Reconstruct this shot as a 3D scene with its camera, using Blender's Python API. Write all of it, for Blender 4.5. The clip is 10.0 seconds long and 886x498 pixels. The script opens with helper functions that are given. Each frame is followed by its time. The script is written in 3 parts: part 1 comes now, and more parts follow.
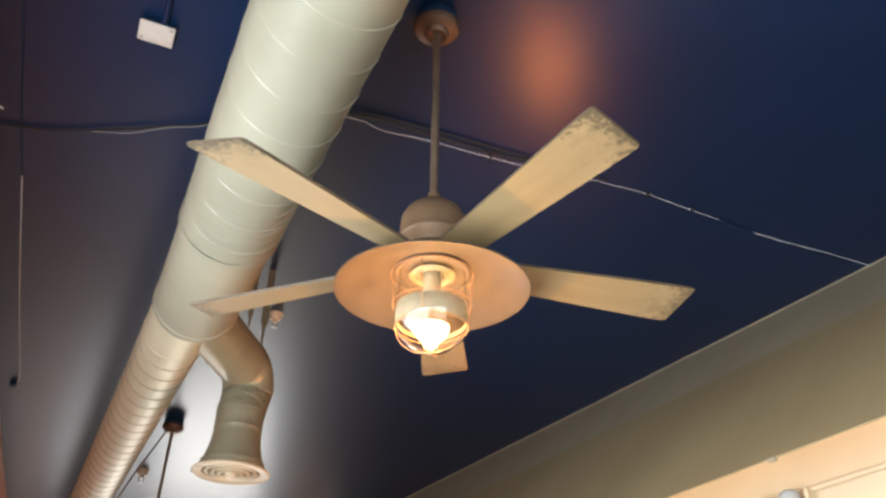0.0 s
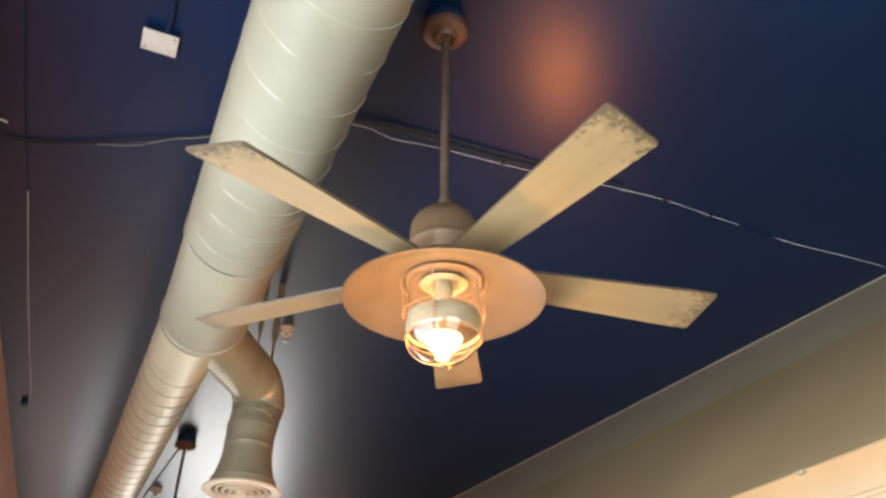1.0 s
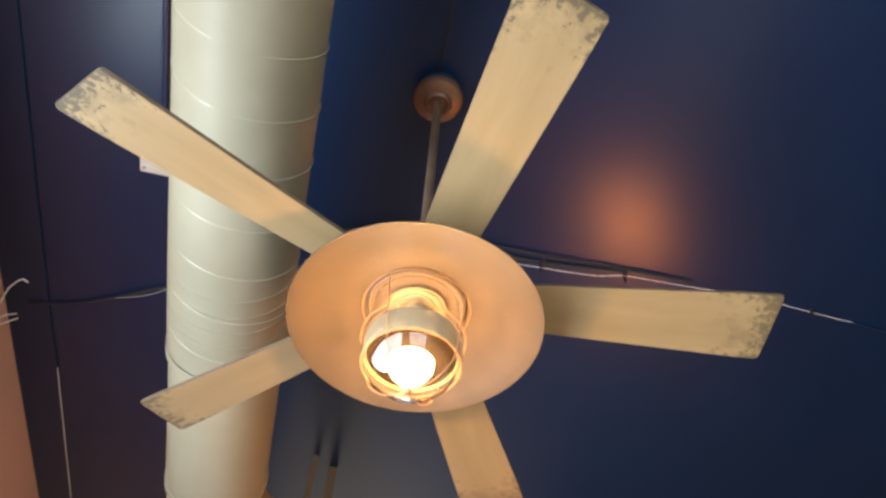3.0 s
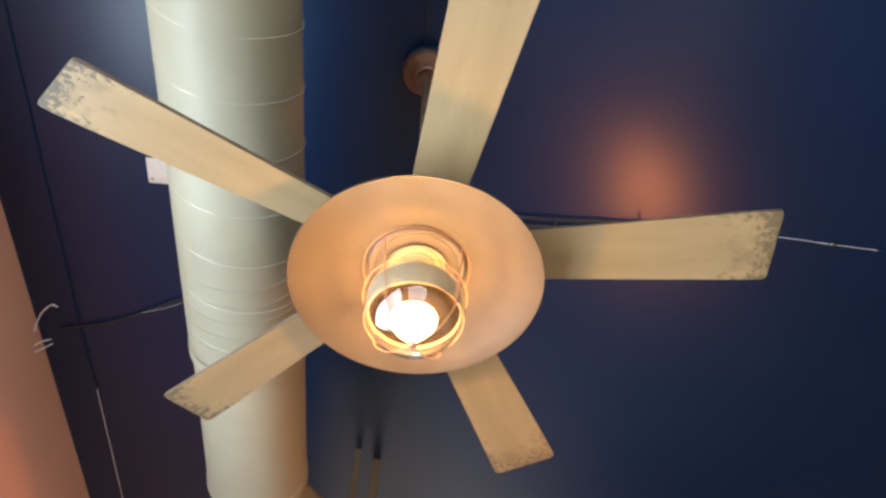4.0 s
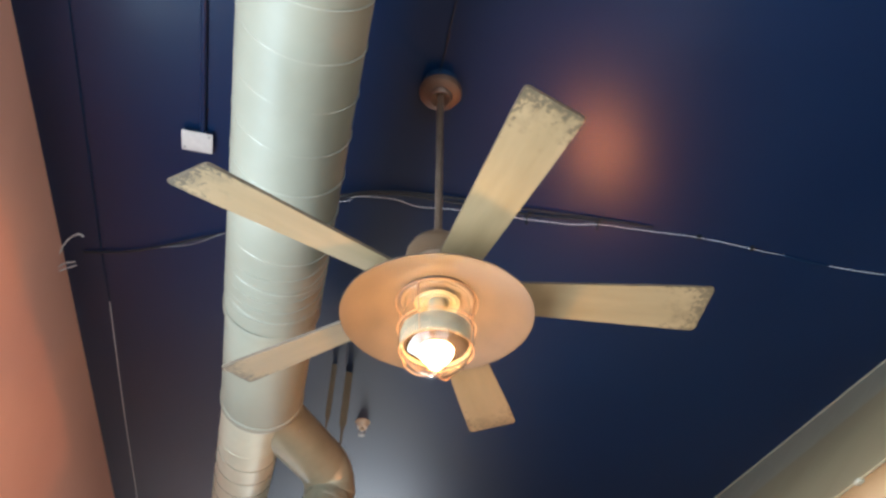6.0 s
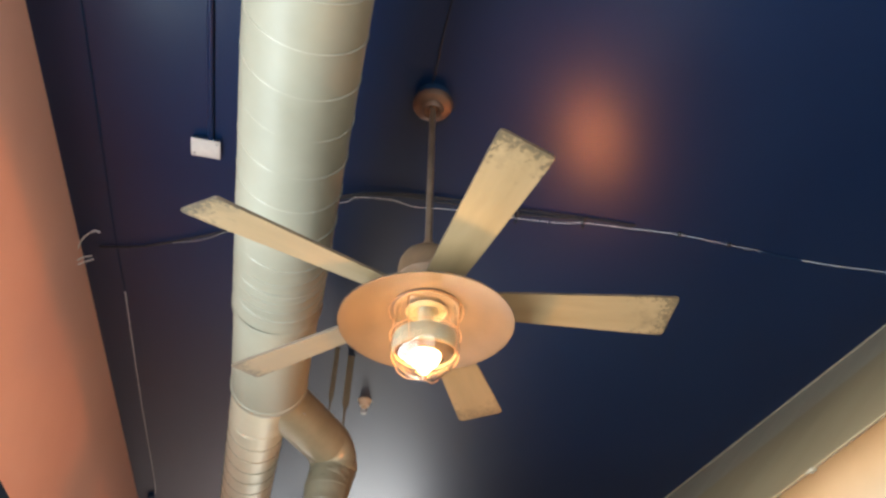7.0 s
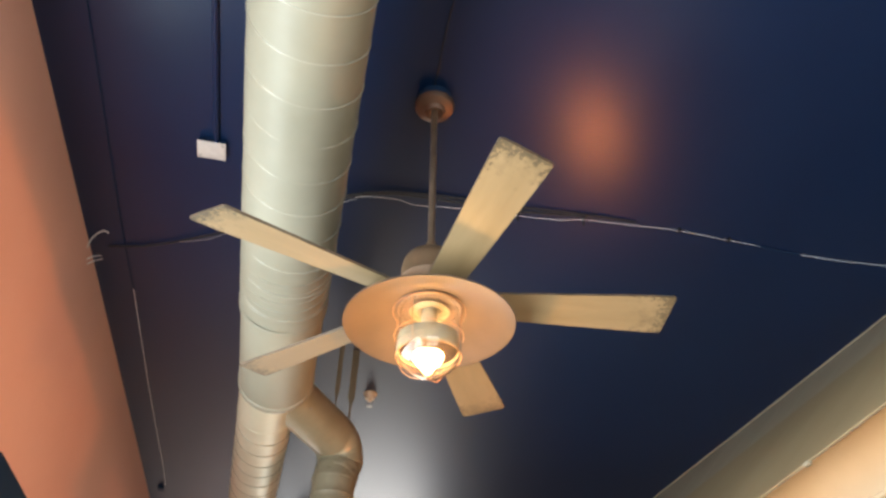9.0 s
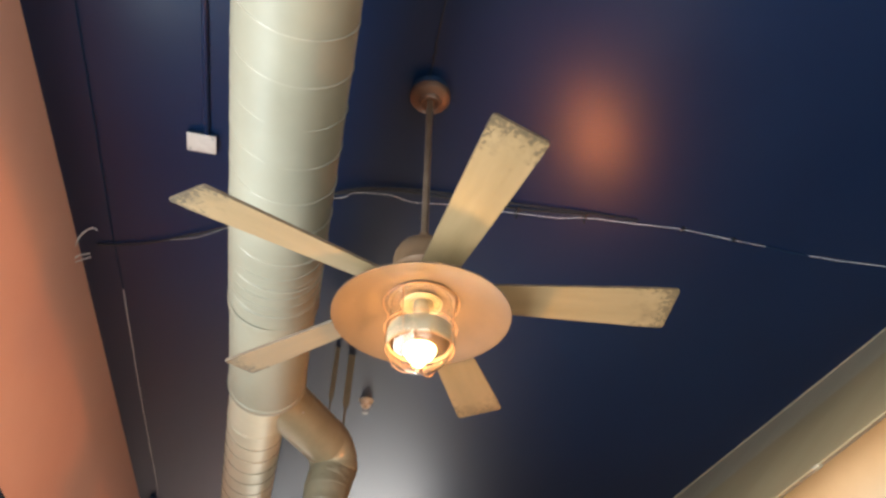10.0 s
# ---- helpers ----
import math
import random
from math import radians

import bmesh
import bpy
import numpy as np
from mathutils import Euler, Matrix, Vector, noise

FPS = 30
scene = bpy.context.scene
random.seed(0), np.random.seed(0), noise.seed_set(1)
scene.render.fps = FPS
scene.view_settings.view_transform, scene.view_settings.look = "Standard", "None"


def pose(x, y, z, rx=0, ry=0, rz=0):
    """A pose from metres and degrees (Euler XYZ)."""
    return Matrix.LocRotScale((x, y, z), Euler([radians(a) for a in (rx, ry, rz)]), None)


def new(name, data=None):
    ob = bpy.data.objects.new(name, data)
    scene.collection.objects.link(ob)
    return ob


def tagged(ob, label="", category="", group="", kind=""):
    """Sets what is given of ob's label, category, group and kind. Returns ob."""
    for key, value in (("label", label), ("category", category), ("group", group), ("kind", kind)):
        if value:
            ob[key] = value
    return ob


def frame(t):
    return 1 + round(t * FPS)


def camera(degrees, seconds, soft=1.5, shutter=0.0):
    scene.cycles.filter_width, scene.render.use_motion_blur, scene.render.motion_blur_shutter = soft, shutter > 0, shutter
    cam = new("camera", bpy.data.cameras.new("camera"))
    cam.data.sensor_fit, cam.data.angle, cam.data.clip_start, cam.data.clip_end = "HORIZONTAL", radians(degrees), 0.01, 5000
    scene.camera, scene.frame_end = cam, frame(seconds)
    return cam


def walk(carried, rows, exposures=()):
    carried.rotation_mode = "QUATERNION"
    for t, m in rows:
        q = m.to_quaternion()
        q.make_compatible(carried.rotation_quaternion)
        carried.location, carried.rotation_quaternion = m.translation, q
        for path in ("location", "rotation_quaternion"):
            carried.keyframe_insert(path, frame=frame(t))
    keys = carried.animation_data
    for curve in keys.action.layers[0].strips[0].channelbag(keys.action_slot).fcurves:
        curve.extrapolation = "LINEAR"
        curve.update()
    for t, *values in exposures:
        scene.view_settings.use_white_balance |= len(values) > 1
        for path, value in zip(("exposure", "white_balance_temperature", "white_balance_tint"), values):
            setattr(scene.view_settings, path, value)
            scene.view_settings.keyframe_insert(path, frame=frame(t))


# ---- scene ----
cam = camera(57.0, 10.0, soft=2.8)
# t, place in metres, turn in degrees
ROWS = [
    (0.0, -0.6546, -1.5645, 1.9716, 121.982, -1.526, -24.593),
    (0.5, -0.6785, -1.5387, 1.9935, 121.929, -1.481, -24.477),
    (1.0, -0.6228, -1.5057, 1.9962, 122.926, -1.340, -23.342),
    (1.5, -0.5309, -1.4388, 2.0046, 125.334, -0.200, -22.828),
    (2.0, -0.3664, -1.3661, 1.9822, 128.722, -2.769, -20.302),
    (3.5, -0.0134, -0.9069, 1.7716, 146.247, -2.618, -8.134),
    (4.0, 0.0065, -0.9431, 1.7647, 143.064, -1.855, -5.402),
    (4.5, -0.0327, -1.0648, 1.7775, 137.984, -1.816, -5.614),
    (5.0, -0.1544, -1.2203, 1.7571, 135.119, -1.742, -11.694),
    (5.5, -0.2176, -1.4002, 1.7383, 133.341, -1.509, -11.248),
    (6.0, -0.2809, -1.5205, 1.7127, 132.572, -1.694, -12.594),
    (7.5, -0.2837, -1.8066, 1.6891, 128.862, -2.084, -11.984),
    (8.0, -0.2903, -1.8080, 1.6977, 128.672, -1.906, -11.952),
    (8.5, -0.2886, -1.8208, 1.6952, 128.833, -1.971, -11.850),
    (9.0, -0.2902, -1.8190, 1.6887, 128.966, -1.874, -11.709),
    (9.5, -0.2778, -1.8071, 1.6915, 129.369, -2.297, -12.003),
    (10.0, -0.2383, -1.7103, 1.6890, 130.206, -2.240, -11.653),
]
walk(cam, [(t, pose(x, y, z, rx, ry, rz)) for t, x, y, z, rx, ry, rz in ROWS], [(0.0, 0.55, 6500, 10), (2.5, 0.55, 6500, 10), (3.5, 0.55, 6550, 10), (4.0, 0.55, 6150, 9), (4.5, 0.55, 5450, 6), (5.0, 0.55, 5350, 5), (5.5, 0.55, 5350, 5), (6.2, 0.55, 5750, 7), (7.3, 0.55, 6350, 9), (8.0, 0.55, 6450, 10), (10.0, 0.55, 6550, 10)])

CEIL = 3.827          # ceiling height
WALL_X = -1.301       # face of the red wall at y = 0
WALL_TURN = -1.03     # degrees by which that wall turns into the room
SKEW = 0.0745         # the soffit's top closes in by this much per metre
END_Y, BACK_Y = 9.5, -3.6
right_x = lambda y: 2.266 - SKEW * y
part_x = lambda y: 1.182 + 0.002 * y

# ---------------------------------------------------------------- light
world = bpy.data.worlds.new("world")
world.use_nodes = True
world.node_tree.nodes["Background"].inputs[0].default_value = (0.55, 0.68, 0.9, 1)
world.node_tree.nodes["Background"].inputs[1].default_value = 1.0
scene.world = world


def area_lamp(name, m, sx, sy, power, colour):
    lamp = bpy.data.lights.new(name, "AREA")
    lamp.shape, lamp.size, lamp.size_y, lamp.energy, lamp.color = "RECTANGLE", sx, sy, power, colour
    ob = new(name, lamp)
    ob.matrix_world = m
    return ob


def point_lamp(name, place, radius, power, colour):
    lamp = bpy.data.lights.new(name, "POINT")
    lamp.shadow_soft_size, lamp.energy, lamp.color = radius, power, colour
    ob = new(name, lamp)
    ob.location = place
    return ob


FAR_WIN = (-1.05, 1.8, 0.9, 2.7)     # x0, x1, z0, z1 in the end wall
BACK_OPENING = (-1.05, 1.95, 0.8, 2.9)
SIDE_WIN = (-2.2, 0.95, 0.9, 2.76)     # y0, y1, z0, z1 in the red wall
area_lamp("daylight_end_window", pose(0.95, END_Y + 0.05, (FAR_WIN[2] + FAR_WIN[3]) / 2, -90, 0, 0), 1.3, 1.8, 40, (1.0, 0.96, 0.88))
# dimmer fill lamp added beside it to brighten the far room's reflection
area_lamp("end_window_fill", pose(-0.4, END_Y + 0.05, (FAR_WIN[2] + FAR_WIN[3]) / 2, -90, 0, 0), 1.15, 1.8, 10, (0.95, 0.88, 0.75))
area_lamp("daylight_side_window", pose(WALL_X - 0.05, (SIDE_WIN[0] + SIDE_WIN[1]) / 2, (SIDE_WIN[2] + SIDE_WIN[3]) / 2, 0, -90, 0), 1.8, 3.1, 150, (0.8, 0.93, 1.0))
# cool fill added behind the camera to raise the overall brightness
area_lamp("back_daylight_fill", pose(0.45, BACK_Y - 0.05, 1.85, 90, 0, 0), 3.0, 2.1, 62, (0.82, 0.93, 1.0))
sun = bpy.data.lights.new("sun", "SUN")
sun.energy, sun.angle, sun.color = 3.0, radians(0.6), (1.0, 0.93, 0.82)
new("sun", sun).rotation_euler = (radians(-58), 0, radians(-6))     # low, in through the end window, added to brighten the far floor
point_lamp("fan_bulb_light", (0.01, 0.009, 2.776), 0.02, 7.8, (1.0, 0.52, 0.14))
SCONCES = (1.02,)                      # under the soffit edge
for y in SCONCES:
    point_lamp("sconce_light", (part_x(y) - 0.123, y, 2.61), 0.07, 25, (1.0, 0.29, 0.06))
# hidden warm fill, added behind the soffit edge to brighten the cream wall
area_lamp("bar_wall_fill", pose(part_x(2.2) + 0.246, 2.2, 2.911, 0, -88, -0.11), 0.024, 7.4, 3.8, (1.0, 0.72, 0.44))


# ---------------------------------------------------------------- materials
def material(name, colour, rough=0.6, metal=0.0, spec=0.5):
    m = bpy.data.materials.new(name)
    m.use_nodes = True
    b = m.node_tree.nodes["Principled BSDF"]
    b.inputs["Base Color"].default_value = (*colour, 1)
    b.inputs["Roughness"].default_value = rough
    b.inputs["Metallic"].default_value = metal
    b.inputs["Specular IOR Level"].default_value = spec
    return m


def node(m, kind, **values):
    n = m.node_tree.nodes.new(kind)
    for key, value in values.items():
        n.inputs[key.replace("_", " ")].default_value = value
    return n


def varied(m, colours, scale=3.0, detail=6.0, rough=None, bump=0.0, bump_scale=80.0, stretch=(1, 1, 1), at="Object"):
    """Two scales of variation in colour, roughness and relief."""
    t, ns = m.node_tree, m.node_tree.nodes
    b = ns["Principled BSDF"]
    co = ns.new("ShaderNodeTexCoord")
    mp = node(m, "ShaderNodeMapping", Scale=stretch)
    t.links.new(co.outputs[at], mp.inputs[0])
    n1 = node(m, "ShaderNodeTexNoise", Scale=scale, Detail=detail, Roughness=0.6)
    t.links.new(mp.outputs[0], n1.inputs["Vector"])
    ramp = ns.new("ShaderNodeValToRGB")
    ramp.color_ramp.elements[0].position, ramp.color_ramp.elements[1].position = 0.3, 0.7
    ramp.color_ramp.elements[0].color = (*colours[0], 1)
    ramp.color_ramp.elements[1].color = (*colours[1], 1)
    t.links.new(n1.outputs["Fac"], ramp.inputs[0])
    t.links.new(ramp.outputs[0], b.inputs["Base Color"])
    n2 = node(m, "ShaderNodeTexNoise", Scale=bump_scale, Detail=4.0)
    t.links.new(mp.outputs[0], n2.inputs["Vector"])
    if rough:
        mr = node(m, "ShaderNodeMapRange", To_Min=rough[0], To_Max=rough[1])
        t.links.new(n1.outputs["Fac"], mr.inputs["Value"])
        t.links.new(mr.outputs[0], b.inputs["Roughness"])
    if bump:
        bp = node(m, "ShaderNodeBump", Strength=bump, Distance=0.004)
        t.links.new(n2.outputs["Fac"], bp.inputs["Height"])
        t.links.new(bp.outputs[0], b.inputs["Normal"])
    return ramp


CEILING = material("navy_satin_paint", (0.02, 0.03, 0.06), 0.5, spec=0.06)
varied(CEILING, ((0.0006, 0.0102, 0.041), (0.0012, 0.0132, 0.049)), 1.2, rough=(0.46, 0.56), bump=0.06, bump_scale=30)
CEILING.node_tree.nodes["Principled BSDF"].inputs["Coat Weight"].default_value = 0.85
CEILING.node_tree.nodes["Principled BSDF"].inputs["Coat Roughness"].default_value = 0.3
RED = material("red_orange_paint", (0.6, 0.2, 0.12), 0.55)
varied(RED, ((0.84, 0.405, 0.28), (0.89, 0.46, 0.33)), 1.5, rough=(0.45, 0.6), bump=0.15, bump_scale=40)
TAUPE = material("taupe_paint", (0.36, 0.32, 0.26), 0.6)
varied(TAUPE, ((0.235, 0.175, 0.09), (0.285, 0.217, 0.115)), 1.3, rough=(0.5, 0.65), bump=0.12, bump_scale=40)
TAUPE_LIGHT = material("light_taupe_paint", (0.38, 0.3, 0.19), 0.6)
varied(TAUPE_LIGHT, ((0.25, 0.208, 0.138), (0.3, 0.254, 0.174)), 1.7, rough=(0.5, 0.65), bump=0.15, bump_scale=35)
CREAM = material("cream_paint", (0.8, 0.66, 0.46), 0.6)
varied(CREAM, ((0.5, 0.37, 0.23), (0.58, 0.44, 0.29)), 2.0, rough=(0.5, 0.65), bump=0.1, bump_scale=60)
FLOOR = material("brown_floor", (0.2, 0.14, 0.09), 0.5)
varied(FLOOR, ((0.3, 0.215, 0.14), (0.4, 0.3, 0.2)), 2.0, rough=(0.4, 0.6), stretch=(1, 0.1, 1))
DUCT = material("painted_duct_metal", (0.5, 0.5, 0.44), 0.4, spec=0.3)
varied(DUCT, ((0.198, 0.178, 0.126), (0.252, 0.229, 0.166)), 2.6, rough=(0.42, 0.58), bump=0.2, bump_scale=9)
GALV = material("galvanised_steel", (0.5, 0.46, 0.39), 0.35, 0.35)
varied(GALV, ((0.475, 0.44, 0.31), (0.57, 0.53, 0.385)), 6, rough=(0.36, 0.48), bump=0.1, bump_scale=14)
ELBOW = material("dull_olive_steel", (0.3, 0.26, 0.18), 0.4, 0.3)
varied(ELBOW, ((0.225, 0.192, 0.118), (0.29, 0.25, 0.16)), 9, rough=(0.28, 0.42), bump=0.12, bump_scale=18)
SLEEVE = material("olive_duct_tape", (0.2, 0.18, 0.12), 0.5, 0.15)
varied(SLEEVE, ((0.125, 0.108, 0.068), (0.17, 0.148, 0.096)), 11, rough=(0.4, 0.6), bump=0.3, bump_scale=30)
# wide duct's seam, coloured lighter than the tube to draw its bright glints
SEAM_GLINT = material("duct_seam_glint", (0.34, 0.31, 0.235), 0.24, 0.1)
SEAM = material("duct_seam", (0.2, 0.17, 0.115), 0.55, 0.1)
COPPER = material("aged_copper", (0.55, 0.26, 0.15), 0.4, 0.55)
varied(COPPER, ((0.11, 0.062, 0.04), (0.16, 0.09, 0.058)), 9, rough=(0.42, 0.56), bump=0.05)
SHADE = material("copper_painted_shade", (0.62, 0.33, 0.2), 0.45, 0.05)
varied(SHADE, ((0.07, 0.045, 0.027), (0.095, 0.061, 0.037)), 9, rough=(0.38, 0.52), bump=0.05)
BRONZE = material("brown_bronze_rod", (0.2, 0.13, 0.08), 0.4, 0.6)
varied(BRONZE, ((0.17, 0.11, 0.07), (0.26, 0.17, 0.11)), 12, rough=(0.25, 0.38))
MOTOR = material("tan_bronze_motor", (0.4, 0.29, 0.19), 0.45, 0.3)
varied(MOTOR, ((0.16, 0.095, 0.05), (0.215, 0.132, 0.072)), 8, rough=(0.4, 0.55))
WIRE = material("copper_cage_wire", (0.36, 0.19, 0.1), 0.4, 0.6)
BRASS = material("pale_brass", (0.5, 0.4, 0.22), 0.4, 0.6)
varied(BRASS, ((0.26, 0.215, 0.13), (0.35, 0.29, 0.185)), 30, rough=(0.35, 0.5))
BULB_GLASS = material("frosted_bulb_glass", (0.26, 0.21, 0.135), 0.4)
varied(BULB_GLASS, ((0.12, 0.1, 0.062), (0.165, 0.135, 0.085)), 30, rough=(0.3, 0.45))
# near-black colour offsets the close bulb light on the lamp's underside
BULB_SHADE_DARK = material("bulb_underside_dark", (0.015, 0.0088, 0.0035), 0.5, spec=0.02)
WHITE = material("white_plastic", (0.8, 0.77, 0.72), 0.5)
varied(WHITE, ((0.5, 0.46, 0.41), (0.6, 0.56, 0.5)), 25, rough=(0.4, 0.55))
CLAY = material("warm_tan_metal", (0.5, 0.4, 0.28), 0.5)
varied(CLAY, ((0.42, 0.33, 0.22), (0.52, 0.42, 0.29)), 12, rough=(0.4, 0.55))
DARK = material("navy_painted_metal", (0.01, 0.027, 0.06), 0.5, spec=0.15)
BLACK = material("black_cable", (0.018, 0.019, 0.022), 0.5, spec=0.3)
PALE = material("pale_cable", (0.8, 0.8, 0.78), 0.5)
TAN = material("tan_sprinkler_metal", (0.42, 0.36, 0.25), 0.45, 0.2)
varied(TAN, ((0.55, 0.46, 0.33), (0.65, 0.56, 0.41)), 40, rough=(0.4, 0.55))
STEEL = material("dull_steel", (0.3, 0.29, 0.27), 0.4, 0.8)
GREY = material("grey_plastic", (0.3, 0.29, 0.27), 0.5)
GLASS = material("clear_glass", (1, 1, 1), 0.03)
GLASS.node_tree.nodes["Principled BSDF"].inputs["Transmission Weight"].default_value = 1.0
GLASS.node_tree.nodes["Principled BSDF"].inputs["IOR"].default_value = 1.45


def glow(name, colour, strength):
    m = bpy.data.materials.new(name)
    m.use_nodes = True
    b = m.node_tree.nodes["Principled BSDF"]
    b.inputs["Base Color"].default_value = (*colour, 1)
    b.inputs["Emission Color"].default_value = (*colour, 1)
    b.inputs["Emission Strength"].default_value = strength
    return m


BULB = glow("lit_bulb", (1.0, 0.78, 0.45), 5.5)
AMBER = glow("lit_amber_glass", (1.0, 0.36, 0.1), 12)

# blade: pale limed wood, dirty and mottled towards the tip
BLADE = material("limed_wood_blade", (0.6, 0.52, 0.42), 0.55)
ramp = varied(BLADE, ((0.162, 0.11, 0.05), (0.228, 0.156, 0.077)), 4, rough=(0.45, 0.6), bump=0.1, bump_scale=60, stretch=(0.5, 3, 3))
t, ns = BLADE.node_tree, BLADE.node_tree.nodes
co = ns.new("ShaderNodeTexCoord")
sep = ns.new("ShaderNodeSeparateXYZ")
t.links.new(co.outputs["Object"], sep.inputs[0])
near_tip = node(BLADE, "ShaderNodeMapRange", From_Min=0.46, From_Max=0.67, To_Min=-0.26, To_Max=0.0)
t.links.new(sep.outputs[0], near_tip.inputs["Value"])
across = ns.new("ShaderNodeMath")
across.operation = "ABSOLUTE"
t.links.new(sep.outputs[1], across.inputs[0])
rim = node(BLADE, "ShaderNodeMapRange", From_Min=0.04, From_Max=0.072, To_Min=0.0, To_Max=0.17)
t.links.new(across.outputs[0], rim.inputs["Value"])
rim_end = node(BLADE, "ShaderNodeMapRange", From_Min=0.61, From_Max=0.665, To_Min=0.0, To_Max=0.15)
t.links.new(sep.outputs[0], rim_end.inputs["Value"])
rims = ns.new("ShaderNodeMath")
rims.operation = "MAXIMUM"
t.links.new(rim.outputs[0], rims.inputs[0])
t.links.new(rim_end.outputs[0], rims.inputs[1])
spots = node(BLADE, "ShaderNodeTexNoise", Scale=80.0, Detail=6.0, Roughness=0.7)
own = ns.new("ShaderNodeObjectInfo")
shift = ns.new("ShaderNodeVectorMath")
shift.operation = "MULTIPLY_ADD"
t.links.new(own.outputs["Random"], shift.inputs[0])
shift.inputs[1].default_value = (7.0, 5.0, 3.0)
t.links.new(co.outputs["Object"], shift.inputs[2])
t.links.new(shift.outputs[0], spots.inputs["Vector"])
add = ns.new("ShaderNodeMath")
dirty = ns.new("ShaderNodeMath")
t.links.new(near_tip.outputs[0], dirty.inputs[0])
t.links.new(rims.outputs[0], dirty.inputs[1])
t.links.new(dirty.outputs[0], add.inputs[0])
t.links.new(spots.outputs["Fac"], add.inputs[1])
mask = node(BLADE, "ShaderNodeMapRange", From_Min=0.52, From_Max=0.58, To_Min=0.0, To_Max=0.95)
t.links.new(add.outputs[0], mask.inputs["Value"])
mix = ns.new("ShaderNodeMix")
mix.data_type = "RGBA"
worn = node(BLADE, "ShaderNodeMapRange", To_Min=0.5, To_Max=1.0)
t.links.new(own.outputs["Random"], worn.inputs["Value"])
scale = ns.new("ShaderNodeMath")
scale.operation = "MULTIPLY"
t.links.new(mask.outputs[0], scale.inputs[0])
t.links.new(worn.outputs[0], scale.inputs[1])
t.links.new(scale.outputs[0], mix.inputs[0])
mix.inputs[7].default_value = (0.032, 0.025, 0.013, 1)
blotch = node(BLADE, "ShaderNodeTexNoise", Scale=26.0, Detail=6.0, Roughness=0.6)
t.links.new(shift.outputs[0], blotch.inputs["Vector"])
reach = node(BLADE, "ShaderNodeMapRange", From_Min=0.5, From_Max=0.67, To_Min=-0.28, To_Max=0.12)
t.links.new(sep.outputs[0], reach.inputs["Value"])
grime = ns.new("ShaderNodeMath")
t.links.new(reach.outputs[0], grime.inputs[0])
t.links.new(blotch.outputs["Fac"], grime.inputs[1])
grey = node(BLADE, "ShaderNodeMapRange", From_Min=0.42, From_Max=0.62, To_Min=0.0, To_Max=0.6)
t.links.new(grime.outputs[0], grey.inputs["Value"])
under = ns.new("ShaderNodeMix")
under.data_type = "RGBA"
t.links.new(grey.outputs[0], under.inputs[0])
t.links.new(ramp.outputs[0], under.inputs[6])
under.inputs[7].default_value = (0.1, 0.07, 0.034, 1)
t.links.new(under.outputs[2], mix.inputs[6])
t.links.new(mix.outputs[2], ns["Principled BSDF"].inputs["Base Color"])


BLADE_EDGE = material("dark_blade_edge", (0.16, 0.11, 0.065), 0.6)
varied(BLADE_EDGE, ((0.05, 0.034, 0.02), (0.11, 0.075, 0.045)), 20)


# ---------------------------------------------------------------- mesh helpers
def mesh_object(name, bm, mat, smooth=True):
    me = bpy.data.meshes.new(name)
    bmesh.ops.recalc_face_normals(bm, faces=bm.faces)
    bm.to_mesh(me)
    bm.free()
    me.materials.append(mat)
    for p in me.polygons:
        p.use_smooth = smooth
    if smooth:
        me.set_sharp_from_angle(angle=radians(35))
    return new(name, me)


def part(name, bm, mat, parent, label="", smooth=True):
    ob = mesh_object(name, bm, mat, smooth)
    ob.parent = parent
    if label:
        ob["label"] = label
    return ob


def thing(name, place, label, category, group="", kind=""):
    ob = new(name)
    ob.location = place
    return tagged(ob, label, category, group, kind)


def box_bm(x0, x1, y0, y1, z0, z1, bevel=0.0, bm=None):
    bm = bm or bmesh.new()
    r = bmesh.ops.create_cube(bm, size=1, matrix=Matrix.Translation(((x0 + x1) / 2, (y0 + y1) / 2, (z0 + z1) / 2)) @ Matrix.Diagonal((x1 - x0, y1 - y0, z1 - z0, 1)))
    if bevel:
        es = list({e for v in r["verts"] for e in v.link_edges})
        bmesh.ops.bevel(bm, geom=es, offset=bevel, segments=2, affect="EDGES", profile=0.5)
    return bm


def lathe_bm(profile, segments=48, bm=None, closed=False):
    """Turn (radius, height) pairs about z."""
    bm = bm or bmesh.new()
    rings = []
    for r, z in profile:
        if r < 1e-5:
            rings.append([bm.verts.new((0, 0, z))])
        else:
            rings.append([bm.verts.new((r * math.cos(2 * math.pi * k / segments), r * math.sin(2 * math.pi * k / segments), z)) for k in range(segments)])
    pairs = list(zip(rings, rings[1:])) + ([(rings[-1], rings[0])] if closed else [])
    for a, b in pairs:
        for k in range(segments):
            j = (k + 1) % segments
            vs = [a[k % len(a)], a[j % len(a)], b[j % len(b)], b[k % len(b)]]
            vs = list(dict.fromkeys(vs))
            if len(vs) > 2:
                bm.faces.new(vs)
    return bm


